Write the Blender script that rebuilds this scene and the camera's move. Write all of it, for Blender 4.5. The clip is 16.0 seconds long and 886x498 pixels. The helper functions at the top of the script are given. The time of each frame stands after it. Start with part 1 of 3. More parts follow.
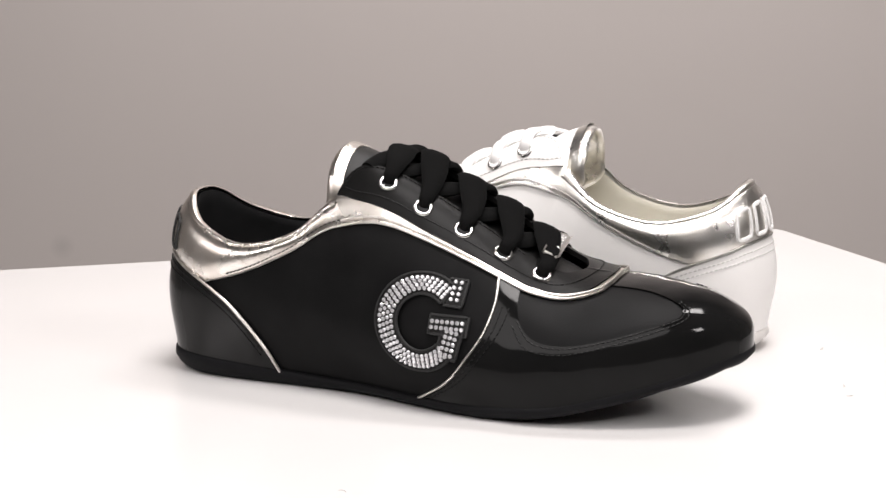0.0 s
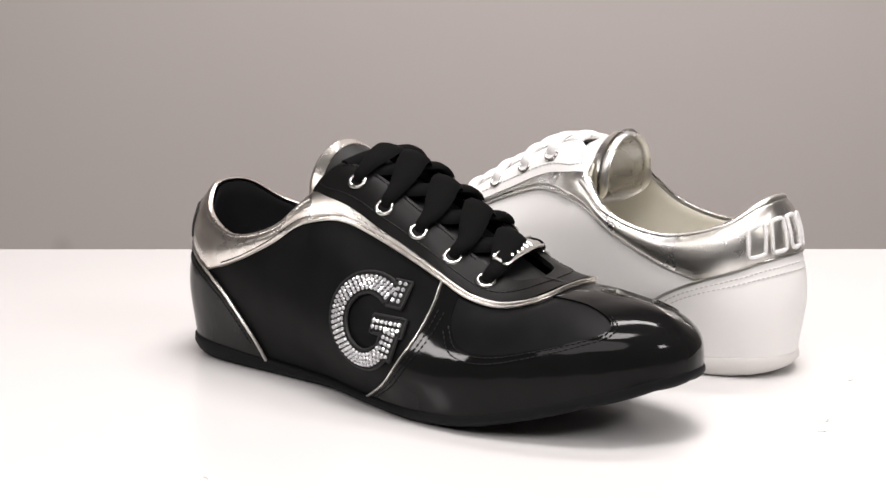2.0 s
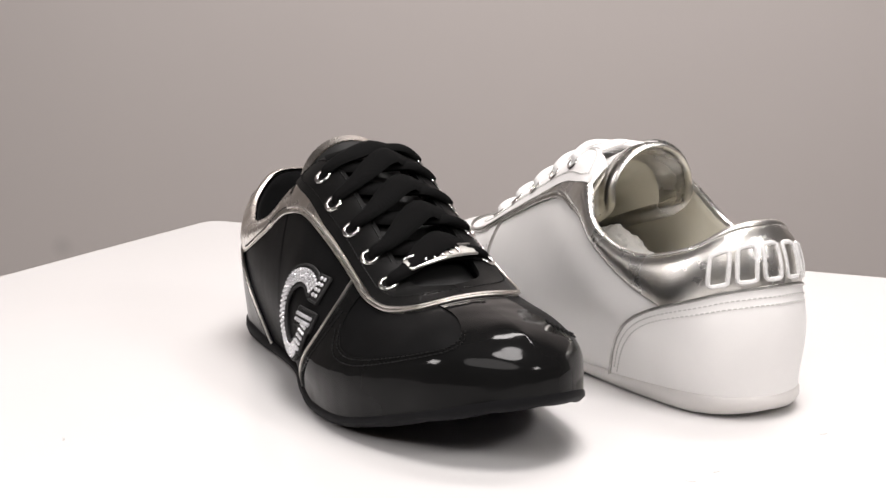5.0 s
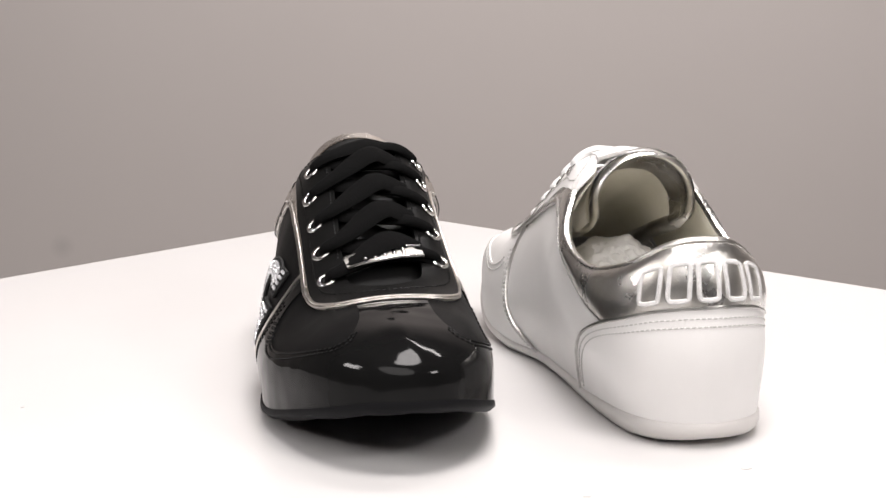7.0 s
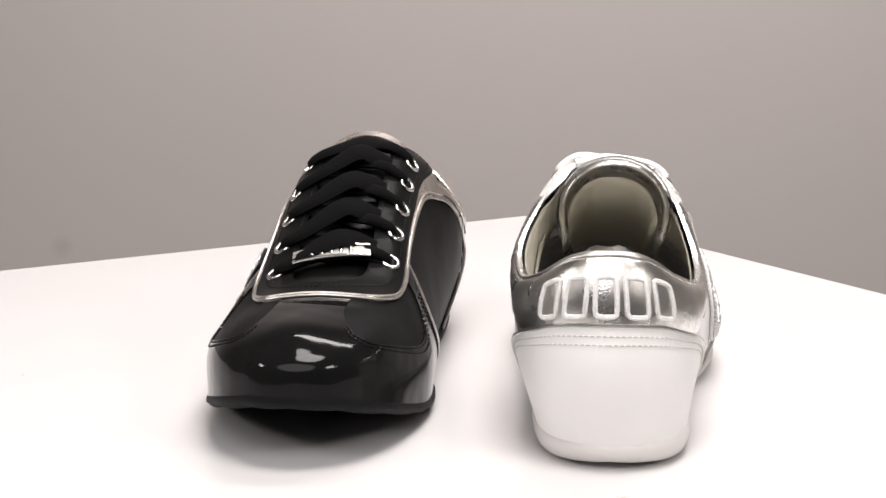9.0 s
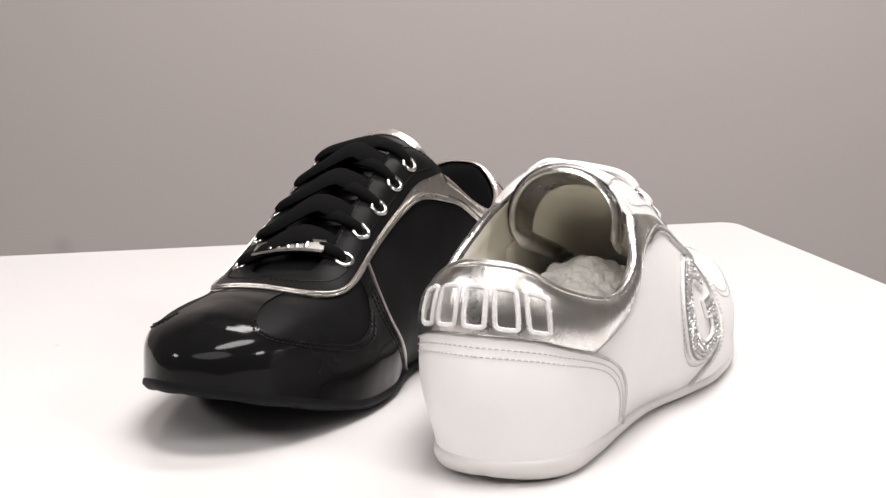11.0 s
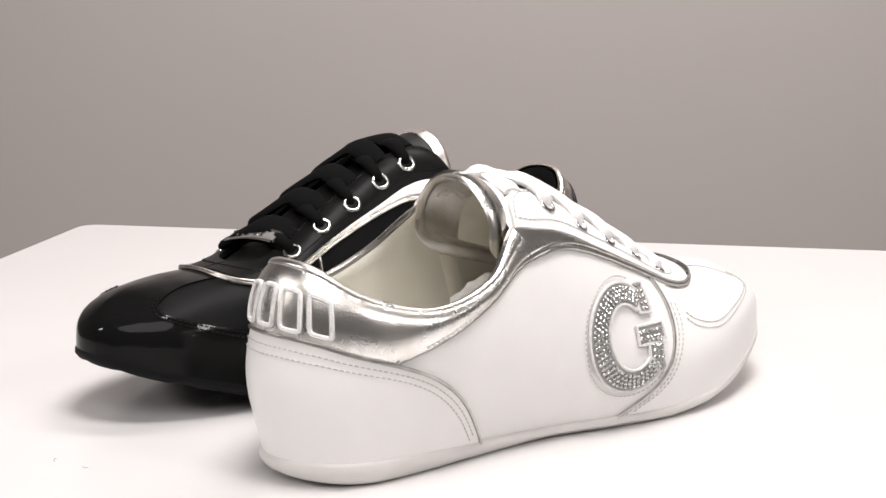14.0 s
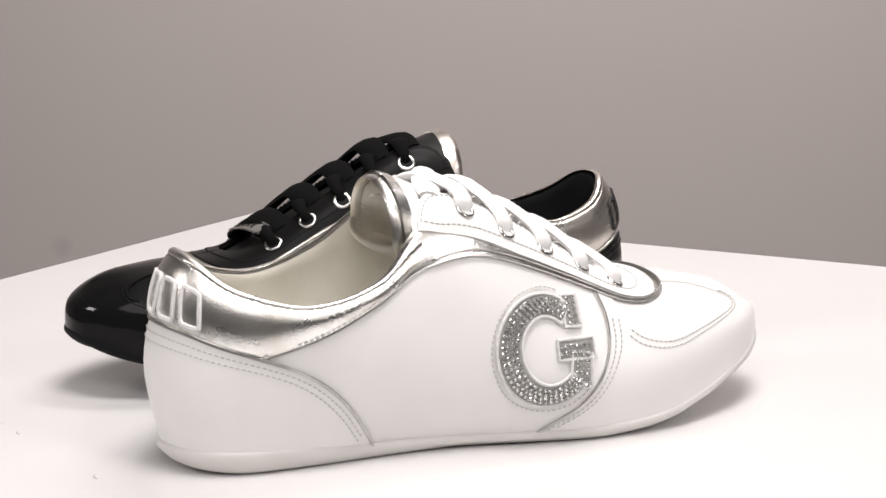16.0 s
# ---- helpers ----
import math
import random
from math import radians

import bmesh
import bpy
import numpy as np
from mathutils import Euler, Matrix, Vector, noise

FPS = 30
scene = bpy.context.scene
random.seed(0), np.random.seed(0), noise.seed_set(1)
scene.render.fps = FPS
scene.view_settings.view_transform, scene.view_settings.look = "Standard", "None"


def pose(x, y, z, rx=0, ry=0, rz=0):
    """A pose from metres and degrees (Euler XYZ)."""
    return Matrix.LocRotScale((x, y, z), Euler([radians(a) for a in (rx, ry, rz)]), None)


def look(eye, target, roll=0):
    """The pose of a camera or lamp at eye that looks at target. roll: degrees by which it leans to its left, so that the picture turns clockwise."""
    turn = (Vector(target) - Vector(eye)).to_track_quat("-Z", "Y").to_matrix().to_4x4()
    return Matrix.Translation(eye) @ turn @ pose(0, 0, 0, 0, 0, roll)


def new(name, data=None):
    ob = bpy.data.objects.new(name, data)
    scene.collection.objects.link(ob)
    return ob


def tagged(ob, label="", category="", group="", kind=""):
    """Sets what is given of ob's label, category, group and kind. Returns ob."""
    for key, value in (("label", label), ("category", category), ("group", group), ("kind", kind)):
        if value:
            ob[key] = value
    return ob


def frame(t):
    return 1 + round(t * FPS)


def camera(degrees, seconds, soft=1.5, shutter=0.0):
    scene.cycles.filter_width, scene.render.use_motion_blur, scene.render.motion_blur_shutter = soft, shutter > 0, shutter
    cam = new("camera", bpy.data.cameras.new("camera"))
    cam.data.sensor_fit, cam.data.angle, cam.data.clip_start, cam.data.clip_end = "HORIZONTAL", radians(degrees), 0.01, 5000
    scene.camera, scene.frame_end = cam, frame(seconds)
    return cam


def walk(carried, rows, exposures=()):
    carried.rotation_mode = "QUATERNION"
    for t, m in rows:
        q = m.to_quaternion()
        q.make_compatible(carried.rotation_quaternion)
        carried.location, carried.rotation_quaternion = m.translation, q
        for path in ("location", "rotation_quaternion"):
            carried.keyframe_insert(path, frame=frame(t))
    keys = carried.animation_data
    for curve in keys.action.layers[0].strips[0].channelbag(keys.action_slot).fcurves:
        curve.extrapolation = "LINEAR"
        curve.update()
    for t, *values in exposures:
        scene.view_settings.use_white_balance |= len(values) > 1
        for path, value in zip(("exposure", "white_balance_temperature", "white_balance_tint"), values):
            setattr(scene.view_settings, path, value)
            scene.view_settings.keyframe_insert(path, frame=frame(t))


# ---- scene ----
import itertools
from mathutils.geometry import delaunay_2d_cdt

# ---------------------------------------------------------------- camera, still
cam = camera(31.63, 16.0, 1.5)
EYE = Vector((0.0103, -0.72, 0.1910))
DIP = radians(10.669)
CAM_POSE = look(EYE, EYE + Vector((0, math.cos(DIP), -math.sin(DIP))), -0.536)
walk(cam, [(0.0, CAM_POSE), (16.0, CAM_POSE)], exposures=[(0.0, 0.0), (12.5, 0.0), (14.5, -0.12), (16.0, -0.18)])

# ---------------------------------------------------------------- light
world = bpy.data.worlds.new("room_air")
scene.world = world
world.use_nodes = True
world.node_tree.nodes["Background"].inputs[0].default_value = (0.9, 0.93, 1.0, 1)
world.node_tree.nodes["Background"].inputs[1].default_value = 0.05


def area_lamp(name, eye, target, sx, sy, watts, colour=(1, 0.950, 0.937), shape="RECTANGLE"):
    lamp = bpy.data.lights.new(name, "AREA")
    lamp.shape, lamp.size, lamp.size_y, lamp.energy, lamp.color = shape, sx, sy, watts, colour
    ob = new(name, lamp)
    ob.matrix_world = look(eye, target)
    return ob


area_lamp("softbox_over_table", (0.14, -0.26, 1.25), (0.04, 0.0, 0), 0.58, 0.42, 14.5, shape="ELLIPSE")
area_lamp("umbrella_front", (-0.25, -1.15, 1.22), (0, 0, 0.03), 1.5, 0.95, 12.5, shape="ELLIPSE")
area_lamp("softbox_front_right", (1.10, -0.95, 0.95), (0, 0, 0.03), 0.28, 0.24, 6.8)
area_lamp("softbox_front_left", (-2.0, -0.6, 1.12), (0, 0, 0.03), 0.36, 0.34, 11.5)
# added fill with no visible source, brightens the north wall
area_lamp("wall_fill", (0.40, 0.55, 1.6), (0.50, 1.75, -0.2), 1.0, 0.3, 27.8)

# ---------------------------------------------------------------- materials


def material(name):
    m = bpy.data.materials.new(name)
    m.use_nodes = True
    nt = m.node_tree
    return m, nt, nt.nodes["Principled BSDF"]


def surface(name, colour, rough, metal=0.0, colour2=None, scale=60.0, bump=0.1, bump_scale=900.0, coat=0.0, rough2=None, wave=0.0, sheen=0.0, dist=0.0006, spec=0.5, fold=0.35):
    """Two scales of variation: soft patches of colour and gloss, and a fine grain in relief."""
    m, nt, p = material(name)
    n = nt.nodes
    co = n.new("ShaderNodeTexCoord")
    big = n.new("ShaderNodeTexNoise")
    big.inputs["Scale"].default_value, big.inputs["Detail"].default_value = scale, 5
    nt.links.new(co.outputs["Object"], big.inputs["Vector"])
    mix = n.new("ShaderNodeMix")
    mix.data_type = "RGBA"
    mix.inputs[6].default_value = (*colour, 1)
    mix.inputs[7].default_value = (*(colour2 or tuple(c * 0.85 for c in colour)), 1)
    ramp = n.new("ShaderNodeMapRange")
    ramp.inputs[1].default_value, ramp.inputs[2].default_value = 0.35, 0.68
    nt.links.new(big.outputs["Fac"], ramp.inputs[0])
    nt.links.new(ramp.outputs[0], mix.inputs[0])
    nt.links.new(mix.outputs[2], p.inputs["Base Color"])
    rr = n.new("ShaderNodeMapRange")
    rr.inputs[3].default_value, rr.inputs[4].default_value = rough, rough2 if rough2 is not None else rough * 1.25
    nt.links.new(big.outputs["Fac"], rr.inputs[0])
    nt.links.new(rr.outputs[0], p.inputs["Roughness"])
    p.inputs["Metallic"].default_value = metal
    p.inputs["Specular IOR Level"].default_value = spec
    p.inputs["Coat Weight"].default_value = coat
    p.inputs["Coat Roughness"].default_value = 0.05
    p.inputs["Sheen Weight"].default_value = sheen
    fine = n.new("ShaderNodeTexNoise")
    fine.inputs["Scale"].default_value, fine.inputs["Detail"].default_value = bump_scale, 4
    nt.links.new(co.outputs["Object"], fine.inputs["Vector"])
    rel = n.new("ShaderNodeBump")
    rel.inputs["Strength"].default_value, rel.inputs["Distance"].default_value = bump, dist
    nt.links.new(fine.outputs["Fac"], rel.inputs["Height"])
    last = rel
    if wave:
        soft = n.new("ShaderNodeTexNoise")
        soft.inputs["Scale"].default_value, soft.inputs["Detail"].default_value = wave, 2
        nt.links.new(co.outputs["Object"], soft.inputs["Vector"])
        rel2 = n.new("ShaderNodeBump")
        rel2.inputs["Strength"].default_value, rel2.inputs["Distance"].default_value = fold, 0.002
        nt.links.new(soft.outputs["Fac"], rel2.inputs["Height"])
        nt.links.new(rel.outputs[0], rel2.inputs["Normal"])
        last = rel2
    nt.links.new(last.outputs[0], p.inputs["Normal"])
    return m


def weave(name, colour, colour2, scale, rough=0.9):
    """Braided cotton: crossed bands in relief."""
    m, nt, p = material(name)
    n = nt.nodes
    co = n.new("ShaderNodeTexCoord")
    waves = []
    for turn in (0.8, -0.8):
        mp = n.new("ShaderNodeMapping")
        mp.inputs["Rotation"].default_value = (turn, turn * 0.5, turn)
        nt.links.new(co.outputs["Object"], mp.inputs["Vector"])
        w = n.new("ShaderNodeTexWave")
        w.inputs["Scale"].default_value, w.inputs["Distortion"].default_value = scale, 0.6
        nt.links.new(mp.outputs[0], w.inputs["Vector"])
        waves.append(w)
    mul = n.new("ShaderNodeMath")
    mul.operation = "MULTIPLY"
    nt.links.new(waves[0].outputs["Fac"], mul.inputs[0])
    nt.links.new(waves[1].outputs["Fac"], mul.inputs[1])
    mix = n.new("ShaderNodeMix")
    mix.data_type = "RGBA"
    mix.inputs[6].default_value, mix.inputs[7].default_value = (*colour, 1), (*colour2, 1)
    nt.links.new(mul.outputs[0], mix.inputs[0])
    nt.links.new(mix.outputs[2], p.inputs["Base Color"])
    rel = n.new("ShaderNodeBump")
    rel.inputs["Strength"].default_value, rel.inputs["Distance"].default_value = 0.1, 0.0003
    nt.links.new(mul.outputs[0], rel.inputs["Height"])
    nt.links.new(rel.outputs[0], p.inputs["Normal"])
    p.inputs["Roughness"].default_value = rough
    p.inputs["Specular IOR Level"].default_value = 0.06
    return m


WALL = surface("wall_paint", (0.52, 0.478, 0.458), 0.85, colour2=(0.50, 0.458, 0.44), scale=1.2, bump=0.05, bump_scale=90)
wall_nt = WALL.node_tree
wall_co, wall_at, wall_fall, wall_mix = (wall_nt.nodes.new(k) for k in ("ShaderNodeTexCoord", "ShaderNodeVectorMath", "ShaderNodeMapRange", "ShaderNodeMix"))
wall_at.operation = "DISTANCE"
wall_at.inputs[1].default_value = (-0.601, 1.75, -0.265)
wall_fall.inputs[1].default_value, wall_fall.inputs[2].default_value, wall_fall.inputs[3].default_value, wall_fall.inputs[4].default_value = 0.004, 0.022, 0.35, 0.0
wall_mix.data_type = "RGBA"
wall_mix.inputs[7].default_value = (0.33, 0.31, 0.30, 1)
wall_bsdf = wall_nt.nodes["Principled BSDF"]
wall_paint = wall_bsdf.inputs["Base Color"].links[0].from_socket
wall_nt.links.new(wall_co.outputs["Object"], wall_at.inputs[0])
wall_nt.links.new(wall_at.outputs["Value"], wall_fall.inputs[0])
wall_nt.links.new(wall_fall.outputs[0], wall_mix.inputs[0])
wall_nt.links.new(wall_paint, wall_mix.inputs[6])
wall_nt.links.new(wall_mix.outputs[2], wall_bsdf.inputs["Base Color"])
LAMINATE = surface("white_laminate", (0.705, 0.692, 0.686), 0.16, colour2=(0.68, 0.667, 0.661), scale=7, bump=0.03, bump_scale=160, rough2=0.24)
# greys of the unseen walls, chosen for what foil and patent mirror
SIDE_WALL = surface("mid_surround_grey", (0.44, 0.43, 0.42), 0.85, colour2=(0.42, 0.41, 0.40), scale=1.2, bump=0.05, bump_scale=90)
DARK_WALL = surface("dark_surround_grey", (0.16, 0.155, 0.15), 0.85, colour2=(0.14, 0.135, 0.13), scale=1.2, bump=0.05, bump_scale=90)
FLOOR = surface("grey_floor", (0.30, 0.29, 0.28), 0.6, scale=3)
CEILING = surface("ceiling_paint", (0.30, 0.295, 0.29), 0.9, scale=2)
DULL_STEEL = surface("brushed_dull_steel", (0.46, 0.445, 0.42), 0.50, 1.0, scale=300, bump=0.1, bump_scale=1500)
STEEL = surface("polished_steel", (0.78, 0.77, 0.75), 0.14, 1.0, scale=200, bump=0.02)
STONE = surface("cut_crystal", (0.80, 0.80, 0.82), 0.12, 0.6, scale=900, bump=0.0)
LINT = surface("lint_fibre", (0.58, 0.56, 0.55), 0.8, scale=300)

BLACK = dict(
    quarter=surface("black_smooth_leather", (0.004, 0.004, 0.0042), 0.42, colour2=(0.007, 0.007, 0.0072), scale=45, bump=0.12, bump_scale=1500, wave=28, spec=0.08, fold=0.5),
    vamp=None,
    counter=surface("black_polished_leather", (0.010, 0.010, 0.010), 0.16, colour2=(0.014, 0.014, 0.014), scale=40, bump=0.05, bump_scale=700, wave=30, spec=0.13),
    cap=surface("black_patent_leather", (0.006, 0.006, 0.006), 0.07, colour2=(0.008, 0.008, 0.008), scale=30, bump=0.02, bump_scale=300, rough2=0.09, wave=32, spec=0.14, fold=0.65),
    stay=surface("black_stay_leather", (0.006, 0.006, 0.006), 0.31, colour2=(0.009, 0.0088, 0.0086), scale=50, bump=0.12, bump_scale=1500, spec=0.07),
    silver=surface("warm_silver_foil_leather", (0.82, 0.785, 0.74), 0.19, 1.0, colour2=(0.64, 0.585, 0.53), scale=70, bump=0.24, bump_scale=1300, rough2=0.38, wave=42, fold=0.42),
    tongue=surface("black_tongue_leather", (0.011, 0.011, 0.011), 0.42, scale=50, bump=0.12, bump_scale=1400, spec=0.25),
    lace=weave("black_cotton_braid", (0.004, 0.004, 0.004), (0.007, 0.007, 0.007), 2400),
    lining=surface("black_fabric_lining", (0.008, 0.008, 0.009), 0.9, scale=200, bump=0.4, bump_scale=2000),
    insole=surface("black_insole", (0.010, 0.010, 0.010), 0.9, scale=200, bump=0.3, bump_scale=1500),
    sole=surface("black_rubber", (0.005, 0.005, 0.006), 0.55, spec=0.14, scale=60, bump=0.15, bump_scale=1200),
    thread=surface("black_thread", (0.006, 0.006, 0.006), 0.42, scale=400, spec=0.22),
    mark=surface("black_embroidery", (0.010, 0.010, 0.010), 0.6, scale=500, bump=0.4, bump_scale=2500),
    pad=surface("black_emblem_felt", (0.006, 0.006, 0.006), 0.7, scale=300, bump=0.4, bump_scale=2500))
BLACK["vamp"] = BLACK["quarter"]
BLACK["pipe"] = surface("warm_silver_piping", (0.74, 0.71, 0.67), 0.30, 1.0, colour2=(0.52, 0.49, 0.46), scale=220, bump=0.4, bump_scale=900)
WHITE = dict(
    quarter=surface("white_smooth_leather", (0.84, 0.825, 0.81), 0.34, colour2=(0.81, 0.795, 0.78), scale=35, bump=0.08, bump_scale=1500, wave=24),
    vamp=None, counter=None, cap=None, stay=None,
    silver=surface("silver_foil_leather", (0.86, 0.85, 0.83), 0.19, 1.0, colour2=(0.68, 0.65, 0.60), scale=70, bump=0.24, bump_scale=1300, rough2=0.38, wave=42, fold=0.42),
    tongue=None,
    lace=weave("white_cotton_braid", (0.80, 0.79, 0.78), (0.70, 0.69, 0.68), 2400),
    lining=surface("cream_fabric_lining", (0.84, 0.81, 0.72), 0.85, colour2=(0.80, 0.77, 0.67), scale=60, bump=0.3, bump_scale=1800),
    insole=surface("grey_insole", (0.60, 0.58, 0.54), 0.85, scale=60, bump=0.3, bump_scale=1500),
    sole=surface("white_rubber", (0.71, 0.685, 0.66), 0.40, colour2=(0.67, 0.645, 0.625), scale=40, bump=0.1, bump_scale=900),
    thread=surface("grey_white_thread", (0.57, 0.56, 0.54), 0.6, scale=400),
    mark=surface("white_embroidery", (0.80, 0.79, 0.78), 0.6, scale=500, bump=0.4, bump_scale=2500),
    pad=surface("grey_emblem_felt", (0.40, 0.39, 0.37), 0.7, scale=300, bump=0.4, bump_scale=2500))
WHITE["pipe"] = surface("grey_silver_piping", (0.62, 0.61, 0.59), 0.30, 1.0, colour2=(0.46, 0.45, 0.435), scale=150, bump=0.1)
for key in ("vamp", "counter", "cap", "stay", "tongue"):
    WHITE[key] = WHITE["quarter"]
CRYSTAL = {"black": STONE, "white": surface("smoked_crystal", (0.62, 0.62, 0.605), 0.16, 0.75, scale=900, bump=0.0)}

# ---------------------------------------------------------------- mesh helpers


def mesh_from(name, verts, faces, mat, smooth=True):
    me = bpy.data.meshes.new(name)
    me.from_pydata([tuple(map(float, v)) for v in verts], [], [tuple(map(int, f)) for f in faces])
    me.materials.append(mat)
    for p in me.polygons:
        p.use_smooth = smooth
    me.update()
    if smooth:
        me.set_sharp_from_angle(angle=radians(52))
    return me


def part(name, me, parent, label=""):
    ob = new(name, me)
    ob.parent = parent
    if label:
        tagged(ob, label)
    return ob


def join(chunks):
    verts, faces = [], []
    for v, f in chunks:
        k = len(verts)
        verts.extend(v)
        faces.extend([tuple(i + k for i in q) for q in f])
    return verts, faces


def spline(pts, step=0.05):
    """A smooth curve through control points of any dimension."""
    p = np.array(pts, float)
    p = np.vstack([2 * p[0] - p[1], p, 2 * p[-1] - p[-2]])
    out = []
    for i in range(1, len(p) - 2):
        n = max(2, int(np.linalg.norm(p[i + 1] - p[i]) / step))
        for t in np.arange(n) / n:
            out.append(0.5 * (2 * p[i] + (p[i + 1] - p[i - 1]) * t + (2 * p[i - 1] - 5 * p[i] + 4 * p[i + 1] - p[i + 2]) * t * t + (3 * p[i] - p[i - 1] - 3 * p[i + 1] + p[i + 2]) * t ** 3))
    out.append(p[-2])
    return np.array(out)


def tube(path, ups, ra, rb, sides=8, closed=False):
    """A swept band: half-width ra across the surface, half-height rb along ups."""
    path, ups = np.array(path, float), np.array(ups, float)
    n = len(path)
    tan = np.roll(path, -1, 0) - np.roll(path, 1, 0) if closed else np.gradient(path, axis=0)
    tan /= np.maximum(np.linalg.norm(tan, axis=1, keepdims=True), 1e-9)
    side = np.cross(tan, ups)
    side /= np.maximum(np.linalg.norm(side, axis=1, keepdims=True), 1e-9)
    up = np.cross(side, tan)
    ra, rb = np.broadcast_to(ra, n), np.broadcast_to(rb, n)
    verts, faces = [], []
    for i in range(n):
        for k in range(sides):
            a = 2 * math.pi * k / sides
            verts.append(path[i] + side[i] * math.cos(a) * ra[i] + up[i] * math.sin(a) * rb[i])
    for i in range(n if closed else n - 1):
        j = (i + 1) % n
        for k in range(sides):
            l = (k + 1) % sides
            faces.append((i * sides + k, j * sides + k, j * sides + l, i * sides + l))
    if not closed:
        faces.append(tuple(range(sides))[::1])
        faces.append(tuple((n - 1) * sides + k for k in range(sides))[::-1])
    return verts, faces


# ---------------------------------------------------------------- the form of the shoe
# stations from the heel to the toe: x, y on the outer and inner side, z on the outer and inner side
FEATHER = [(-0.0040, 0.0020, 0.0020, 0.0090, 0.0090), (0.0030, -0.0165, 0.0190, 0.0089, 0.0089), (0.0190, -0.0258, 0.0272, 0.0084, 0.0084), (0.0450, -0.0285, 0.0300, 0.0070, 0.0070),
           (0.0750, -0.0295, 0.0305, 0.0052, 0.0052), (0.1050, -0.0330, 0.0305, 0.0042, 0.0042), (0.1350, -0.0420, 0.0325, 0.0040, 0.0040), (0.1650, -0.0490, 0.0408, 0.0046, 0.0046),
           (0.2000, -0.0486, 0.0428, 0.0080, 0.0080), (0.2400, -0.0347, 0.0346, 0.0190, 0.0190), (0.2612, -0.0168, 0.0197, 0.0262, 0.0262), (0.2678, 0.0010, 0.0010, 0.0280, 0.0280)]
BELLY = [(-0.0080, 0.0035, 0.0035, 0.0431, 0.0431), (0.0000, -0.0170, 0.0235, 0.0419, 0.0419), (0.0180, -0.0280, 0.0345, 0.0404, 0.0404), (0.0450, -0.0345, 0.0395, 0.0397, 0.0397),
         (0.0750, -0.0385, 0.0405, 0.0390, 0.0390), (0.1050, -0.0420, 0.0395, 0.0373, 0.0373), (0.1350, -0.0475, 0.0395, 0.0332, 0.0332), (0.1650, -0.0496, 0.0416, 0.0296, 0.0302),
         (0.2000, -0.0464, 0.0414, 0.0326, 0.0330), (0.2395, -0.0328, 0.0330, 0.0386, 0.0386), (0.2598, -0.0160, 0.0187, 0.0394, 0.0394), (0.2668, 0.0010, 0.0010, 0.0384, 0.0384)]
SHOULDER = [(0.0052, 0.0040, 0.0040, 0.0824, 0.0824), (0.0080, -0.0090, 0.0165, 0.0802, 0.0802), (0.0200, -0.0222, 0.0288, 0.0702, 0.0707), (0.0450, -0.0315, 0.0365, 0.0637, 0.0652),
            (0.0720, -0.0325, 0.0385, 0.0706, 0.0731), (0.0915, -0.0270, 0.0305, 0.0866, 0.0886), (0.1130, -0.0240, 0.0235, 0.0903, 0.0943), (0.1500, -0.0240, 0.0235, 0.0728, 0.0768),
            (0.1900, -0.0245, 0.0260, 0.0528, 0.0553), (0.2290, -0.0238, 0.0243, 0.0490, 0.0500), (0.2520, -0.0143, 0.0154, 0.0466, 0.0466), (0.2612, 0.0010, 0.0010, 0.0446, 0.0446)]
RIDGE = [(0.0130, 0.0040, 0.0040, 0.0752, 0.0752), (0.0168, -0.0020, 0.0100, 0.0751, 0.0751), (0.0280, -0.0120, 0.0190, 0.0667, 0.0667), (0.0480, -0.0220, 0.0275, 0.0597, 0.0597),
         (0.0750, -0.0220, 0.0260, 0.0690, 0.0690), (0.0915, 0.0000, 0.0000, 0.1006, 0.1006), (0.1130, 0.0000, 0.0000, 0.0963, 0.0963), (0.1500, 0.0000, 0.0000, 0.0788, 0.0788),
         (0.1900, 0.0000, 0.0000, 0.0578, 0.0578), (0.2260, 0.0000, 0.0000, 0.0543, 0.0543), (0.2450, 0.0000, 0.0000, 0.0522, 0.0522), (0.2550, 0.0010, 0.0010, 0.0490, 0.0490)]
LEVELS = []
for level in (FEATHER, BELLY, SHOULDER, RIDGE):
    LEVELS.append(np.array([(x, yr, zr) for x, yr, yl, zr, zl in level] + [(x, yl, zl) for x, yr, yl, zr, zl in level[1:-1]][::-1]))


def blend(p0, p1, p2, p3, t):
    t = t[..., None]
    return 0.5 * (2 * p1 + (p2 - p0) * t + (2 * p0 - 5 * p1 + 4 * p2 - p3) * t * t + (3 * p1 - p0 - 3 * p2 + p3) * t ** 3)


def ring(k, u):
    u = np.asarray(u, float) % 22
    i = np.floor(u).astype(int)
    L = LEVELS[k]
    return blend(L[(i - 1) % 22], L[i % 22], L[(i + 1) % 22], L[(i + 2) % 22], u - i)


def form(u, v):
    """The outer skin: u runs round the shoe (0 heel, 11 toe), v up from the sole (2 collar and eyelets, 3 the middle of the instep)."""
    u, v = np.asarray(u, float), np.clip(np.asarray(v, float), 0, 3)
    r = [ring(k, u) for k in range(4)]
    rows = np.stack([2 * r[0] - r[1], *r, ring(2, 22 - u)], 0)
    j = np.minimum(np.floor(v).astype(int), 2)

    def pick(k):
        return np.take_along_axis(rows, np.repeat((j + k)[None, ..., None], 3, -1), 0)[0]

    return blend(pick(0), pick(1), pick(2), pick(3), v - j)


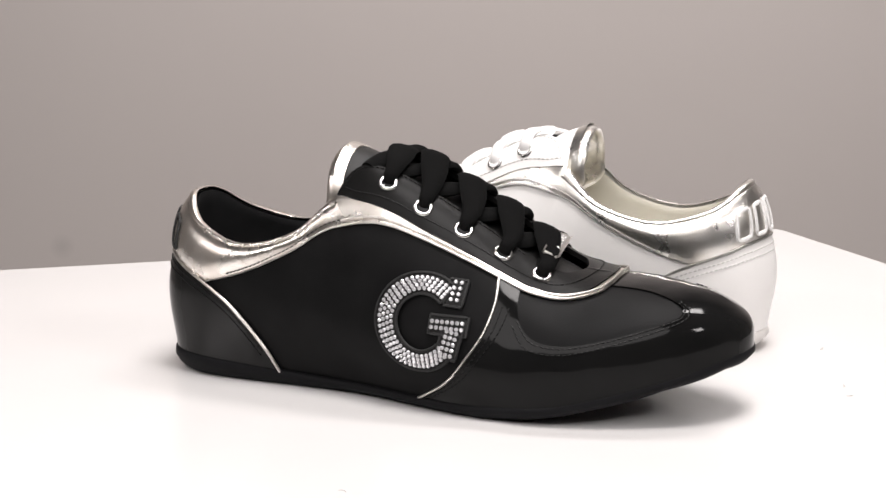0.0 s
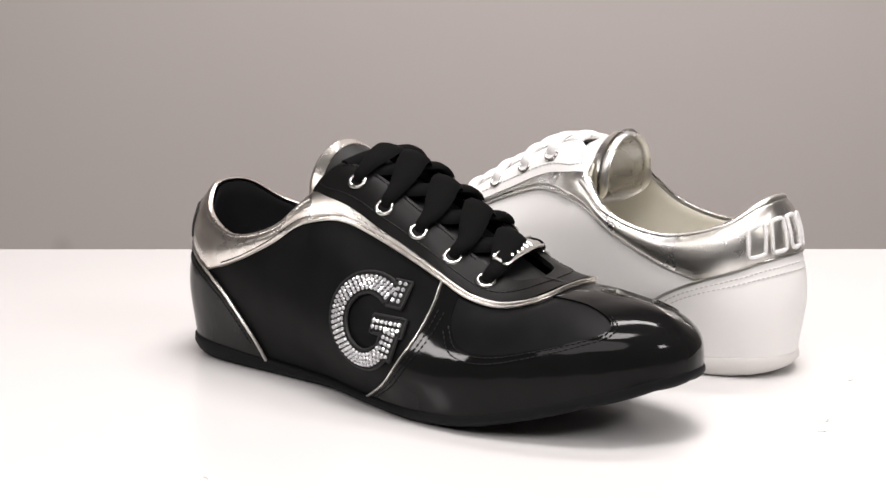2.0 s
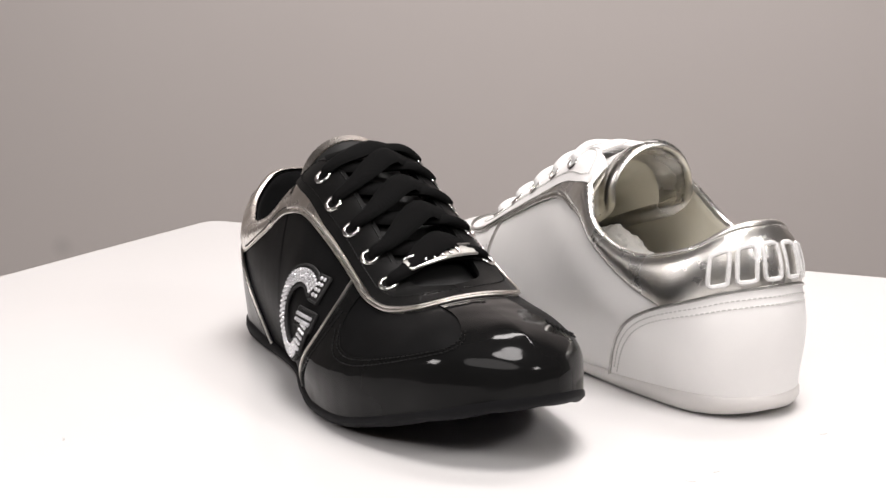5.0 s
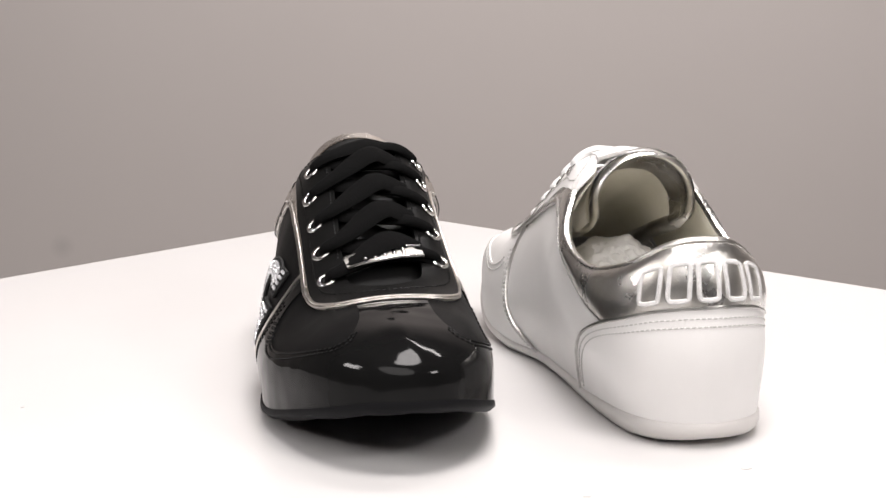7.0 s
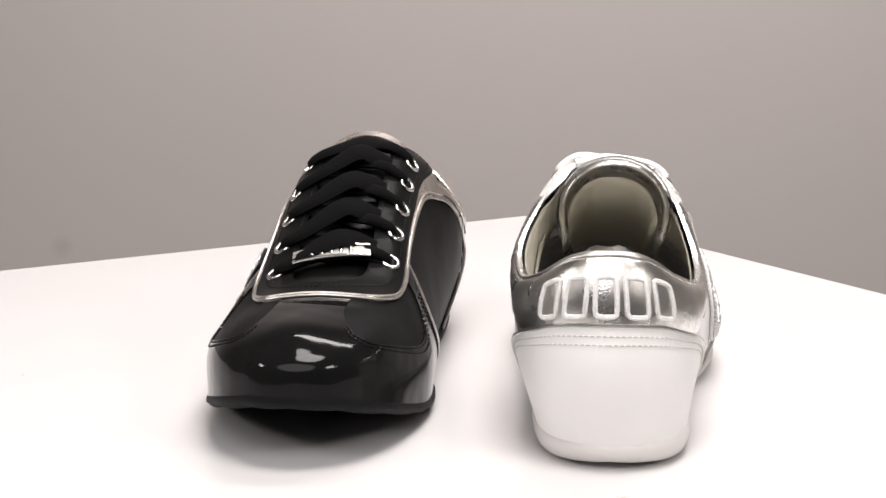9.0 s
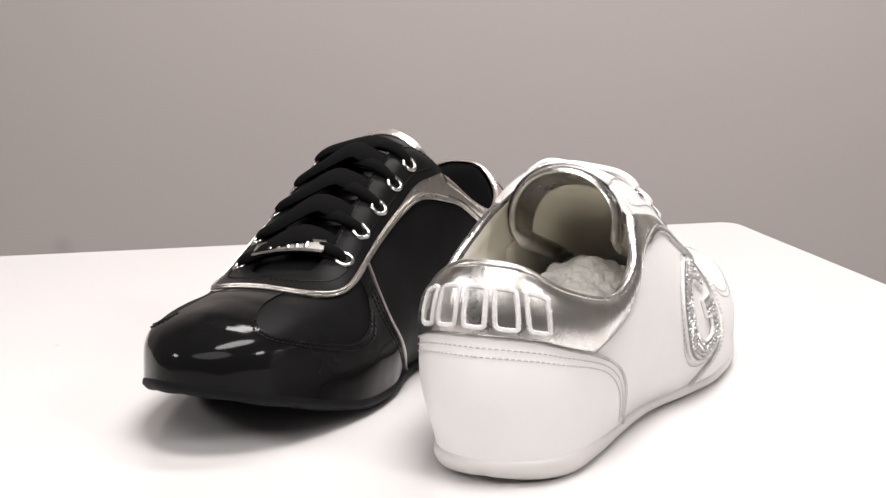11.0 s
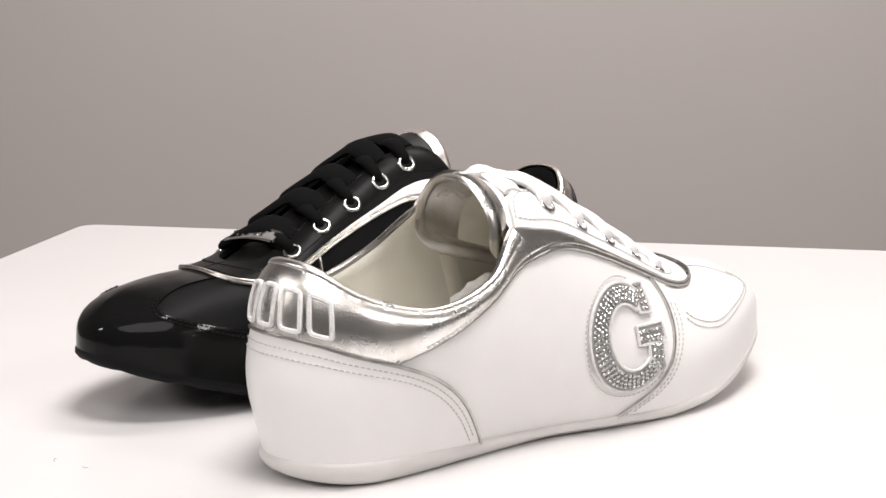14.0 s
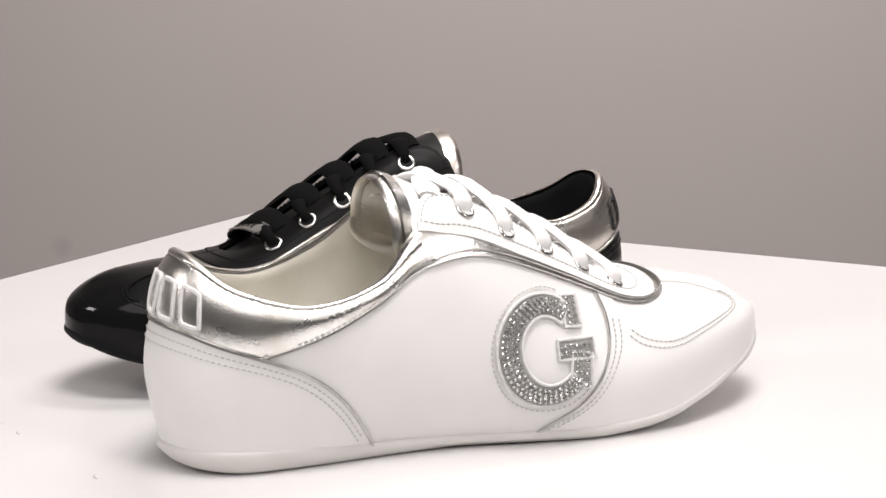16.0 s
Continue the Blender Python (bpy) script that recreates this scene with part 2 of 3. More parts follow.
def outward(u, v):
    u, v = np.asarray(u, float), np.asarray(v, float)
    e = 0.02
    vv = np.clip(v, e, 3 - e)
    n = np.cross(form(u + e, vv) - form(u - e, vv), form(u, vv + e) - form(u, vv - e))
    return n / np.maximum(np.linalg.norm(n, axis=-1, keepdims=True), 1e-12)


def skin(u, v, off=0.0):
    return form(u, v) + outward(u, v) * np.asarray(off)[..., None] if np.ndim(off) else form(u, v) + outward(u, v) * off


def inside(pts, poly):
    x, y = pts[:, 0], pts[:, 1]
    hit = np.zeros(len(pts), bool)
    a, b = poly, np.roll(poly, -1, 0)
    for (x0, y0), (x1, y1) in zip(a, b):
        if y0 != y1:
            hit ^= ((y0 > y) != (y1 > y)) & (x < (x1 - x0) * (y - y0) / (y1 - y0) + x0)
    return hit


def patch(poly, off, step=0.09, skirt=True, domed=0.0, reach=0.12):
    """A piece of leather cut to the outline poly in (u, v), lying off metres above the skin, its edge turned down."""
    poly = np.array(poly, float)
    keep = [0]
    for i in range(1, len(poly)):
        if np.linalg.norm(poly[i] - poly[keep[-1]]) > 0.012:
            keep.append(i)
    if np.linalg.norm(poly[keep[-1]] - poly[0]) < 0.012:
        keep.pop()
    poly = poly[keep]
    lo, hi = poly.min(0), poly.max(0)
    gu, gv = np.meshgrid(np.arange(lo[0] + step / 2, hi[0], step), np.arange(lo[1] + step / 2, hi[1], step), indexing="ij")
    grid = np.stack([gu.ravel(), gv.ravel()], 1)
    grid = grid[inside(grid, poly)]
    near = np.array([np.min(np.hypot(*(poly - g).T)) for g in grid]) if len(grid) else np.zeros(0)
    grid = grid[near > 0.035]
    near = near[near > 0.035]
    pts = [Vector(q) for q in np.vstack([poly, grid])]
    n = len(poly)
    out, _, tris, *_ = delaunay_2d_cdt(pts, [(i, (i + 1) % n) for i in range(n)], [], 1, 1e-6)
    uv = np.array([tuple(q) for q in out])
    height = np.full(len(uv), off)
    if callable(domed) or domed:
        d = np.array([np.min(np.hypot(*(poly - g).T)) for g in uv])
        d = np.minimum(1, d / reach)
        height = height + (domed(uv) if callable(domed) else domed) * d * (2 - d)
    verts = list(skin(uv[:, 0], uv[:, 1], height))
    faces = []
    for t in tris:
        a, b, c = (uv[i] for i in t[:3])
        s = (b[0] - a[0]) * (c[1] - a[1]) - (b[1] - a[1]) * (c[0] - a[0])
        faces.append(tuple(t) if s > 0 else tuple(t)[::-1])
    if skirt:
        area = np.sum(poly[:, 0] * np.roll(poly[:, 1], -1) - np.roll(poly[:, 0], -1) * poly[:, 1])
        loop = poly if area > 0 else poly[::-1]
        k = len(verts)
        verts += list(skin(loop[:, 0], loop[:, 1], off)) + list(skin(loop[:, 0], loop[:, 1], -0.0004))
        for i in range(n):
            j = (i + 1) % n
            if min(loop[i][1], loop[j][1]) < 2.995:
                faces.append((k + j, k + i, k + n + i, k + n + j))
    return verts, faces


def weld(vf):
    """Joins the two halves of a piece along the middle of the instep."""
    verts, faces = vf
    seen, index, out = {}, [], []
    for q in verts:
        key = tuple(int(round(c * 4e4)) for c in q)
        if key not in seen:
            seen[key] = len(out)
            out.append(q)
        index.append(seen[key])
    tidy = [tuple(dict.fromkeys(index[i] for i in f)) for f in faces]
    return out, [f for f in tidy if len(f) > 2]


def mirror(line):
    return [(-u, v) for u, v in line][::-1]


# seam lines on the skin, outer side, in (u, v)
COUNTER_TOP = [(0, 1.31), (0.7, 1.31), (1.3, 1.29), (2.1, 1.19), (2.67, .97), (3.08, .66), (3.40, .32), (3.60, 0.0)]
BAND_LOW = [(2.3, 1.16), (2.75, 1.30), (3.2, 1.46), (3.73, 1.63), (4.36, 1.74), (5.05, 1.72), (5.66, 1.705), (6.25, 1.70), (6.84, 1.725), (7.35, 1.72), (7.73, 1.71), (8.12, 1.81), (8.41, 2.09), (8.54, 2.5), (8.56, 3.0)]
STAY_LOW = [(4.98, 2.02), (5.5, 1.87), (6.3, 1.78), (6.86, 1.79), (7.5, 1.785), (7.92, 1.80), (8.24, 1.95), (8.425, 2.4), (8.48, 3.0)]
VAMP_SEAM = [(7.36, 1.71), (7.29, 1.47), (7.12, 1.21), (6.80, .87), (6.42, .38), (6.05, .06), (5.85, 0.0)]
OVAL = [(7.60, 1.72), (7.54, 1.38), (7.68, 1.14), (8.05, 1.03), (8.5, 1.09), (8.95, 1.26), (9.3, 1.50), (9.50, 1.90), (9.40, 2.20), (9.12, 2.40), (8.78, 2.47), (8.46, 2.46)]


def loop_mesh(rings, close_ends=False):
    """Faces between rings of equal length, each a closed loop."""
    n = len(rings[0])
    verts = [p for r in rings for p in r]
    faces = []
    for a in range(len(rings) - 1):
        for i in range(n):
            j = (i + 1) % n
            faces.append((a * n + i, a * n + j, (a + 1) * n + j, (a + 1) * n + i))
    return verts, faces


def build_upper():
    us = np.arange(0, 22, 0.1)
    d = np.minimum(us, 22 - us)
    top = np.where(d <= 4.9, 1.99, np.where(d < 8.1, 2.36, np.where(d > 8.35, 3.0, 2.36 + (d - 8.1) / 0.25 * 0.64)))
    rows = 26
    verts = [form(us, top * k / rows) for k in range(rows + 1)]
    return loop_mesh(verts)


def build_sole():
    us = np.arange(0, 22, 0.125)
    d = np.minimum(us, 22 - us)
    f = ring(0, us)
    out = outward(us, np.full_like(us, 0.05))
    out[:, 2] = 0
    out /= np.linalg.norm(out, axis=1, keepdims=True)
    base = np.interp(d, [0, 1, 2, 4, 5, 6, 7, 7.6, 8, 8.5, 9, 10, 11], [.0028, .0014, 0, 0, .0006, .0004, .0002, .0018, .0042, .0094, .0156, .0222, .0241])
    flare = np.interp(d, [0, 2, 4, 6, 8, 11], [.0024, .0024, .0024, .0022, .0012, .0010])
    bev = np.interp(d, [0, 1.5, 3, 5, 11], [.0032, .003, .0022, .0018, .0014])

    def lay(o, z):
        q = f + out * np.broadcast_to(o, d.shape)[:, None]
        q[:, 2] = z
        return q

    top = f[:, 2]
    h = top - base
    inset = lay(-.012, base)
    mid = (inset + inset[(-np.arange(len(us))) % len(us)]) / 2
    rings = [lay(-.004, top + .0016), lay(-.0004, top + .0016), lay(flare * .7, top + .0012), lay(flare, top + .0002), lay(flare + .0001, top - h * .35), lay(flare - .0012, base + bev * .8),
             lay(flare - .0016 - bev * .35, base + bev * .3), lay(flare - .002 - bev, base), inset, mid]
    v, fc = loop_mesh(rings)
    return v, [q[::-1] for q in fc]


def build_lining():
    us = np.arange(-7.2, 7.21, 0.12)
    top = np.where(np.abs(us) <= 4.9, 2.0, 2.34)
    rows = []
    for k in range(15):
        v = 0.06 + (top - 0.06) * k / 14
        rows.append(skin(us, v, -0.0034 if k < 14 else -0.0022))
    n = len(us)
    verts = [p for r in rows for p in r]
    faces = [(a * n + i, (a + 1) * n + i, (a + 1) * n + i + 1, a * n + i + 1) for a in range(14) for i in range(n - 1)]
    return verts, faces


def build_insole():
    us = np.arange(0, 22, 0.25)
    d = np.minimum(us, 22 - us)
    edge = skin(us, np.full_like(us, 0.12), -0.003)
    edge[:, 2] = np.interp(d, [0, 3, 5, 7, 9, 11], [.019, .0175, .014, .011, .02, .03])
    low = (edge + edge[(-np.arange(len(us))) % len(us)]) / 2
    low[:, 2] -= 0.001
    half = (edge + low) / 2
    half[:, 2] = edge[:, 2] - 0.001
    return loop_mesh([edge, half, low])


def build_tongue():
    """An arched flap from the vamp up over the instep; returns its body, its silver rim and the inner face."""
    cx = [(0.2000, 0.0516, 0.0200, 0.0100), (0.1830, 0.0593, 0.0210, 0.0150), (0.1500, 0.0773, 0.0222, 0.0240), (0.1250, 0.0898, 0.0226, 0.0265), (0.1130, 0.0956, 0.0228, 0.0270), (0.1040, 0.1003, 0.0233, 0.0250), (0.0950, 0.1044, 0.0238, 0.0240), (0.0855, 0.1076, 0.0242, 0.0235)]
    line = spline(cx, 0.004)
    phis = np.linspace(-1, 1, 25)

    def row(x, z, w, drop, off):
        a = phis * np.interp(x, [.0905, .100, .118], [1.92, 1.86, 1.5])
        bow = np.interp(x, [.100, .118], [1.0, 1.6])
        lean = np.interp(x, [.0905, .115], [-.0015, 0.0])
        return np.stack([x - lean * (1 - np.cos(a)), (w + off) * np.sin(a), z - drop * (1 - np.cos(a)) ** bow + off * np.cos(a)], 1)

    def sheet(sub, off):
        rows = [row(*q, off) for q in sub]
        n = len(phis)
        verts = [p for r in rows for p in r]
        return verts, [(a * n + i, a * n + i + 1, (a + 1) * n + i + 1, (a + 1) * n + i) for a in range(len(rows) - 1) for i in range(n - 1)]

    cut = int(len(line) * 0.94)
    body = sheet(line[:cut + 1], 0.0)
    rim = sheet(line[cut:], 0.0006)
    turn_in = int(len(line) * 0.84)
    inner, hem = sheet(line[:turn_in + 1], -0.0035), sheet(line[turn_in:], -0.0038)
    inner = (inner[0], [q[::-1] for q in inner[1]])
    hem = (hem[0], [q[::-1] for q in hem[1]])
    # one flat binding: up one side, round the arch and down the other
    arch = row(*line[-1], -0.0022)
    turn_by = phis * 1.85
    rim_ups = np.stack([0 * turn_by, np.sin(turn_by), np.cos(turn_by)], 1)
    side = [row(*q, -0.0024) for q in line[int(len(line) * 0.12):-1:2]]
    path = [q[0] for q in side] + list(arch[1:-1:2]) + [q[-1] for q in side[::-1]]
    ups = [(0.0, -1.0, 0.3)] * len(side) + list(rim_ups[1:-1:2]) + [(0.0, 1.0, 0.3)] * len(side)
    both = spline([tuple(p) + tuple(u) for p, u in zip(path, ups)], 0.003)
    for _ in range(34):
        both[1:-1] = both[1:-1] * 0.5 + (both[:-2] + both[2:]) * 0.25
    bind = tube(both[:, :3], both[:, 3:], 0.0038, 0.0014, 10)
    return body, join([rim, hem]), inner, bind


def on_skin(line, off, ra, rb, sides=6, step=0.06):
    uv = spline(line, step)
    return tube(skin(uv[:, 0], uv[:, 1], off), outward(uv[:, 0], uv[:, 1]), ra, rb, sides)


def stitches(line, off=0.0007, gap=0.0023, length=0.0014, r=0.00028):
    """A row of short threads along a seam."""
    uv = spline(line, 0.02)
    p = skin(uv[:, 0], uv[:, 1], off)
    nrm = outward(uv[:, 0], uv[:, 1])
    s = np.concatenate([[0], np.cumsum(np.linalg.norm(np.diff(p, axis=0), axis=1))])
    chunks = []
    for a in np.arange(gap / 2, s[-1] - length, gap):
        at = np.linspace(a, a + length, 3)
        q = np.stack([np.interp(at, s, p[:, k]) for k in range(3)], 1)
        m = np.stack([np.interp(at, s, nrm[:, k]) for k in range(3)], 1)
        q[1] += m[1] * r * 0.6
        chunks.append(tube(q, m, r, r, 5))
    return join(chunks)


EYELETS_OUTER = [6.02, 6.48, 6.95, 7.40, 7.82]
EYELETS_INNER = [5.98, 6.42, 6.84, 7.27, 7.68]


def torus(centre, normal, R, r, n=20, m=8):
    nz = Vector(normal).normalized()
    ax = nz.orthogonal().normalized()
    ay = nz.cross(ax)
    path = [np.array(Vector(centre) + (ax * math.cos(2 * math.pi * i / n) + ay * math.sin(2 * math.pi * i / n)) * R) for i in range(n)]
    return tube(path, [np.array(nz)] * n, r, r * 0.8, m, closed=True)


def side_lookup():
    """Finds (u, v) on the outer flank for a wanted length and height on the shoe."""
    gu, gv = np.meshgrid(np.linspace(4.5, 8.2, 149), np.linspace(0.1, 1.9, 91), indexing="ij")
    g = form(gu, gv)

    def find(x, z):
        u, v = np.array(0.0), np.array(0.0)
        k = np.argmin((g[..., 0] - x) ** 2 + (g[..., 2] - z) ** 2)
        u, v = gu.flat[k], gv.flat[k]
        for _ in range(4):
            e = 1e-3
            p, pu, pv = form(u, v), form(u + e, v), form(u, v + e)
            m = np.array([[pu[0] - p[0], pv[0] - p[0]], [pu[2] - p[2], pv[2] - p[2]]]) / e
            du, dv = np.linalg.solve(m, [x - p[0], z - p[2]])
            u, v = u + float(np.clip(du, -.2, .2)), v + float(np.clip(dv, -.2, .2))
        return u, v

    return find


FLANK = side_lookup()


def emblem_shapes(tall):
    """An open band, its end block and an angled bar as strokes: centre lines in (x, z), half-widths and rows of stones."""
    cx, cz, rx, rz = .1375, .0386, .0160, .0156 * tall
    angles = np.radians(np.linspace(46, 318, 44))
    arc = [(cx + rx * math.cos(a) - 0.0006 * math.sin(a), cz + rz * math.sin(a)) for a in angles]
    swell = [.0028 + .0010 * max(0.0, -math.cos(a)) for a in angles]
    block = [(.1520, cz + .0172 * tall), (.1510, cz + .0070 * tall)]
    bar = [(.1422, .0384), (.1590, .0378)]
    stem = [(.1528, .0366), (.1506, .0386 - .0132 * tall)]
    return [(arc, swell, 4), (block, .0026, 2), (bar, .0024, 2), (stem, .0033, 3)]


def build_shoe(name, pal, label, plate, lace_half, lace_thick, stone_mat, tall):
    shoe = new(name)
    shoe.empty_display_size = 0.05
    tagged(shoe, label, "shoe", "pair of sneakers")

    def fit_length(p):
        """The white shoe is a little shorter and lower in the forefoot."""
        if plate or p[0] < 0.13:
            return p
        low = 0.0045 * min(1.0, max(0.0, (p[0] - 0.21) / 0.045)) * min(1.0, max(0.0, (p[2] - 0.03) / 0.015))
        return (0.13 + (p[0] - 0.13) * 0.98, p[1], p[2] - low)

    def add(pname, vf, mat, lab="", parent=None, smooth=True):
        return part(pname, mesh_from(pname, [fit_length(p) for p in vf[0]], vf[1], mat, smooth), parent or shoe, lab)

    add("upper", build_upper(), pal["quarter"])
    add("sole", build_sole(), pal["sole"], "thin flat rubber sole with toe spring")
    add("lining", build_lining(), pal["lining"])
    add("insole", build_insole(), pal["insole"])
    if not plate:
        tape = spline([(-5.5, 1.55), (-5.6, 1.1), (-5.9, 0.65), (-6.4, 0.3), (-6.8, 0.12)], 0.08)
        add("lining_tape", tube(skin(tape[:, 0], tape[:, 1], -0.0042), outward(tape[:, 0], tape[:, 1]), 0.0042, 0.0007, 8), pal["lining"], "cream fabric tape over the lining seam")
    # heel counter
    counter_top = COUNTER_TOP if plate else [(0, 1.31), (0.7, 1.31), (1.3, 1.29), (2.05, 1.22), (2.58, 1.09), (3.03, .87), (3.40, .57), (3.70, .2), (3.82, 0.0)]
    top = spline(counter_top, 0.06)
    left = np.array(mirror(top))
    bottom = [(u, 0.0) for u in np.arange(3.5, -3.51, -0.1)]
    counter = add("heel_counter", patch(np.vstack([left, top[1:], bottom]), 0.0014), pal["counter"])
    # toe cap: from the vamp seams round the toe, outside the oval
    oval_line = OVAL if plate else [(u, v + 0.12 * max(0.0, min(1.0, (2.2 - v) / 0.5)) * (u > 7.56)) for u, v in OVAL]
    seam, oval, low = spline(VAMP_SEAM, 0.06), spline(oval_line, 0.05), spline([(7.36, 1.71), (7.62, 1.72)], 0.06)
    right = np.vstack([seam[::-1], low, oval])
    l2 = np.array([(22 - u, v) for u, v in right[::-1]])
    ridge_r = [(u, 3.0) for u in np.arange(8.48, 11.0, 0.08)]
    ridge_l = [(22 - u, v) for u, v in ridge_r[::-1]]
    bottom = [(u, 0.0) for u in np.arange(16.05, 5.9, -0.1)]
    cap = add("toe_cap", weld(patch(np.vstack([right, ridge_r, [(11.0, 3.0)], ridge_l, l2, bottom]), 0.0007)), pal["cap"])
    # collar band, foil leather, padded round the heel and flat along the eyestay
    def padding(uv):
        return 0.0026 * np.interp(np.abs(uv[:, 0]), [4.2, 5.4], [1.0, 0.12])

    low = spline(BAND_LOW, 0.06)
    high_r = np.array([(8.47, 3.0), (8.40, 2.4), (8.2, 2.08), (7.88, 1.93), (7.5, 1.90), (6.86, 1.90), (6.3, 1.88), (5.5, 1.95), (4.98, 2.04), (4.88, 1.96)])
    high = np.vstack([spline(high_r, 0.06), [(u, 1.94) for u in np.arange(4.8, -4.81, -0.1)], np.array(mirror(spline(high_r, 0.06)))])
    under = spline([(2.3, 1.16), (1.3, 1.27), (0.0, 1.28)], 0.08)
    lowline = np.vstack([np.array(mirror(low)), np.array([(-u, v) for u, v in under]), under[::-1][1:], low[1:]])
    collar = add("collar", weld(patch(np.vstack([lowline, high]), 0.0008, 0.06, domed=padding, reach=0.30)), pal["silver"], "metallic silver foil leather collar")
    us = np.arange(-4.95, 4.96, 0.05)
    rows = [skin(us, np.full_like(us, v), off) for v, off in ((1.885, .0012), (1.905, .0018), (1.93, .0020), (1.96, .0019), (1.99, .0015), (2.01, .0011), (2.035, .0005), (2.06, -.0005))]
    n = len(us)
    add("collar_binding", ([p for row in rows for p in row], [(a * n + i, a * n + i + 1, (a + 1) * n + i + 1, (a + 1) * n + i) for a in range(7) for i in range(n - 1)]), pal["silver"], parent=collar)
    # eyestay: two rows and the bridge before the throat
    edge = spline(STAY_LOW, 0.06)
    inner = spline([(8.16, 3.0), (8.12, 2.7), (8.0, 2.44), (7.6, 2.37), (6.8, 2.37), (6.0, 2.38), (5.5, 2.36), (5.2, 2.24), (4.98, 2.02)], 0.06)
    half = np.vstack([edge, inner[:-1]])
    stay = add("eyestay", weld(join([patch(half, 0.0018), patch([(22 - u, v) for u, v in half], 0.0018)])), pal["stay"])
    # piping along the eyestay and the seams, and a drawn edge line under the collar
    for sgn in (1, -1):
        for lift, rad in ((0.0, 0.0006), (0.034, 0.0006)):
            line = [(sgn * (u - lift * 0.2 * (v > 2.2)), v + lift * (v < 2.2)) for u, v in BAND_LOW[5:]]
            add("piping", on_skin(line, 0.0012 + lift * 0.025, rad, rad, 6), pal["pipe"], parent=collar)
        # no real piping: thin tube standing in for the rolled edge's dark reflection
        add("piping", on_skin([(sgn * u, v) for u, v in BAND_LOW[:8]], 0.0007, 0.0005, 0.0005), pal["pipe"], parent=collar)
        add("piping", on_skin([(sgn * u, v) for u, v in VAMP_SEAM], 0.0008, 0.0006, 0.0008), pal["pipe"], "thin silver piping")
        add("piping", on_skin([(sgn * u, v + 0.005) for u, v in counter_top], 0.0016, 0.0007, 0.0008), pal["pipe"], "thin silver piping")
    # seams of thread
    rows = []
    for sgn in (1, -1):
        def flip(line):
            return [(sgn * u, v) for u, v in line]
        rows.append(stitches(flip([(u - 0.03, v - 0.080) for u, v in counter_top[:-1]]), 0.0015))
        rows.append(stitches(flip([(u - 0.06, v - 0.150) for u, v in counter_top[:-1]]), 0.0015))
        for far in (0.035, 0.11):
            rows.append(stitches(flip([(8.5 + (u - 8.5) * (1 + far * 0.9), 2.0 + (v - 2.0) * (1 + far * 1.25)) for u, v in oval_line[1:-3]]), 0.0009))
        rows.append(stitches(flip([(u + .09, v) for u, v in VAMP_SEAM[1:-1]]), 0.0008))
        rows.append(stitches(flip([(u + .17, v) for u, v in VAMP_SEAM[1:-1]]), 0.0008))
        rows.append(stitches(flip([(u, v + .04) for u, v in BAND_LOW[1:7]]), 0.0018))
        rows.append(stitches(flip([(5.12, 2.08), (5.5, 1.95), (6.3, 1.88), (6.86, 1.90), (7.5, 1.90), (7.84, 1.93), (8.08, 2.08), (8.24, 2.42), (8.3, 2.98)]), 0.0019))
        rows.append(stitches(flip([(5.08, 2.06), (5.28, 2.2), (5.55, 2.29), (6.0, 2.31), (6.8, 2.30), (7.6, 2.30)]), 0.0019))
    tagged(add("stitching", join(rows), pal["thread"]), kind="stuff")
    # tongue
    body, rim, inner_face, bind = build_tongue()
    tongue = add("tongue", body, pal["tongue"])
    add("tongue_lining", inner_face, pal["lining"], parent=tongue)
    add("tongue_trim", join([rim, bind]), pal["silver"], "silver foil binding", parent=tongue)
    # eyelets
    eye_o = list(zip(EYELETS_OUTER, (2.08, 1.98, 2.01, 2.04, 2.08)))
    eye_i = [(22 - u, v) for u, v in zip(EYELETS_INNER, (2.02, 1.98, 1.98, 2.02, 2.05))]
    for u, v in eye_o + eye_i:
        c, n = skin(u, v, 0.0021), outward(u, v)
        add("eyelet", torus(c, n, 0.0034, 0.0009 if plate else 0.0007), STEEL, "steel eyelet")
    # laces: out of each eyelet, over the tongue, under the other row one hole higher
    def strand(a, b, rise, w, end_v=2.33):
        p0, n0 = skin(*a, 0.0006), outward(*a)
        p1, n1 = skin(*a, 0.0030), outward(*a)
        bu = (b[0], end_v)
        p5, n5 = skin(*bu, 0.0008), outward(*bu)
        am = (a[0], 2.42)
        p2 = skin(*am, 0.0044)
        mid = (p2 + p5) / 2 + np.array([0.0, 0, rise])
        q4 = (p5 * 0.72 + p2 * 0.28) + np.array([0, 0, rise * 0.75])
        inn = p0 * 0.85 + skin(*am, 0.0) * 0.15 + n0 * -0.001
        path = spline([inn, p1 * 0.8 + p2 * 0.2, p2, mid, q4, p5], 0.002)
        k = np.linspace(0, 1, len(path))[:, None]
        upv = n0 * (1 - k) + n5 * k + np.array([0.15, 0, 0.6]) * np.sin(k * math.pi)
        wid = w * np.interp(np.linspace(0, 1, len(path)), [0, .2, .5, .8, 1], [.55 if plate else .95, .74, 1.5, 1.45, .95])
        wob = 1 + 0.07 * np.sin(np.linspace(0, 9 + 40 * rise, len(path)))
        return tube(path, upv, wid * wob, lace_thick * wob, 10)

    for i in range(4, 0, -1):
        under = (eye_i[i][0] * 0.68 + eye_i[i - 1][0] * 0.32, 2.3)
        add("lace", strand(eye_o[i], under, (0.0068 if plate else 0.0046) + 0.0006 * (i % 2), lace_half * 1.2), pal["lace"])
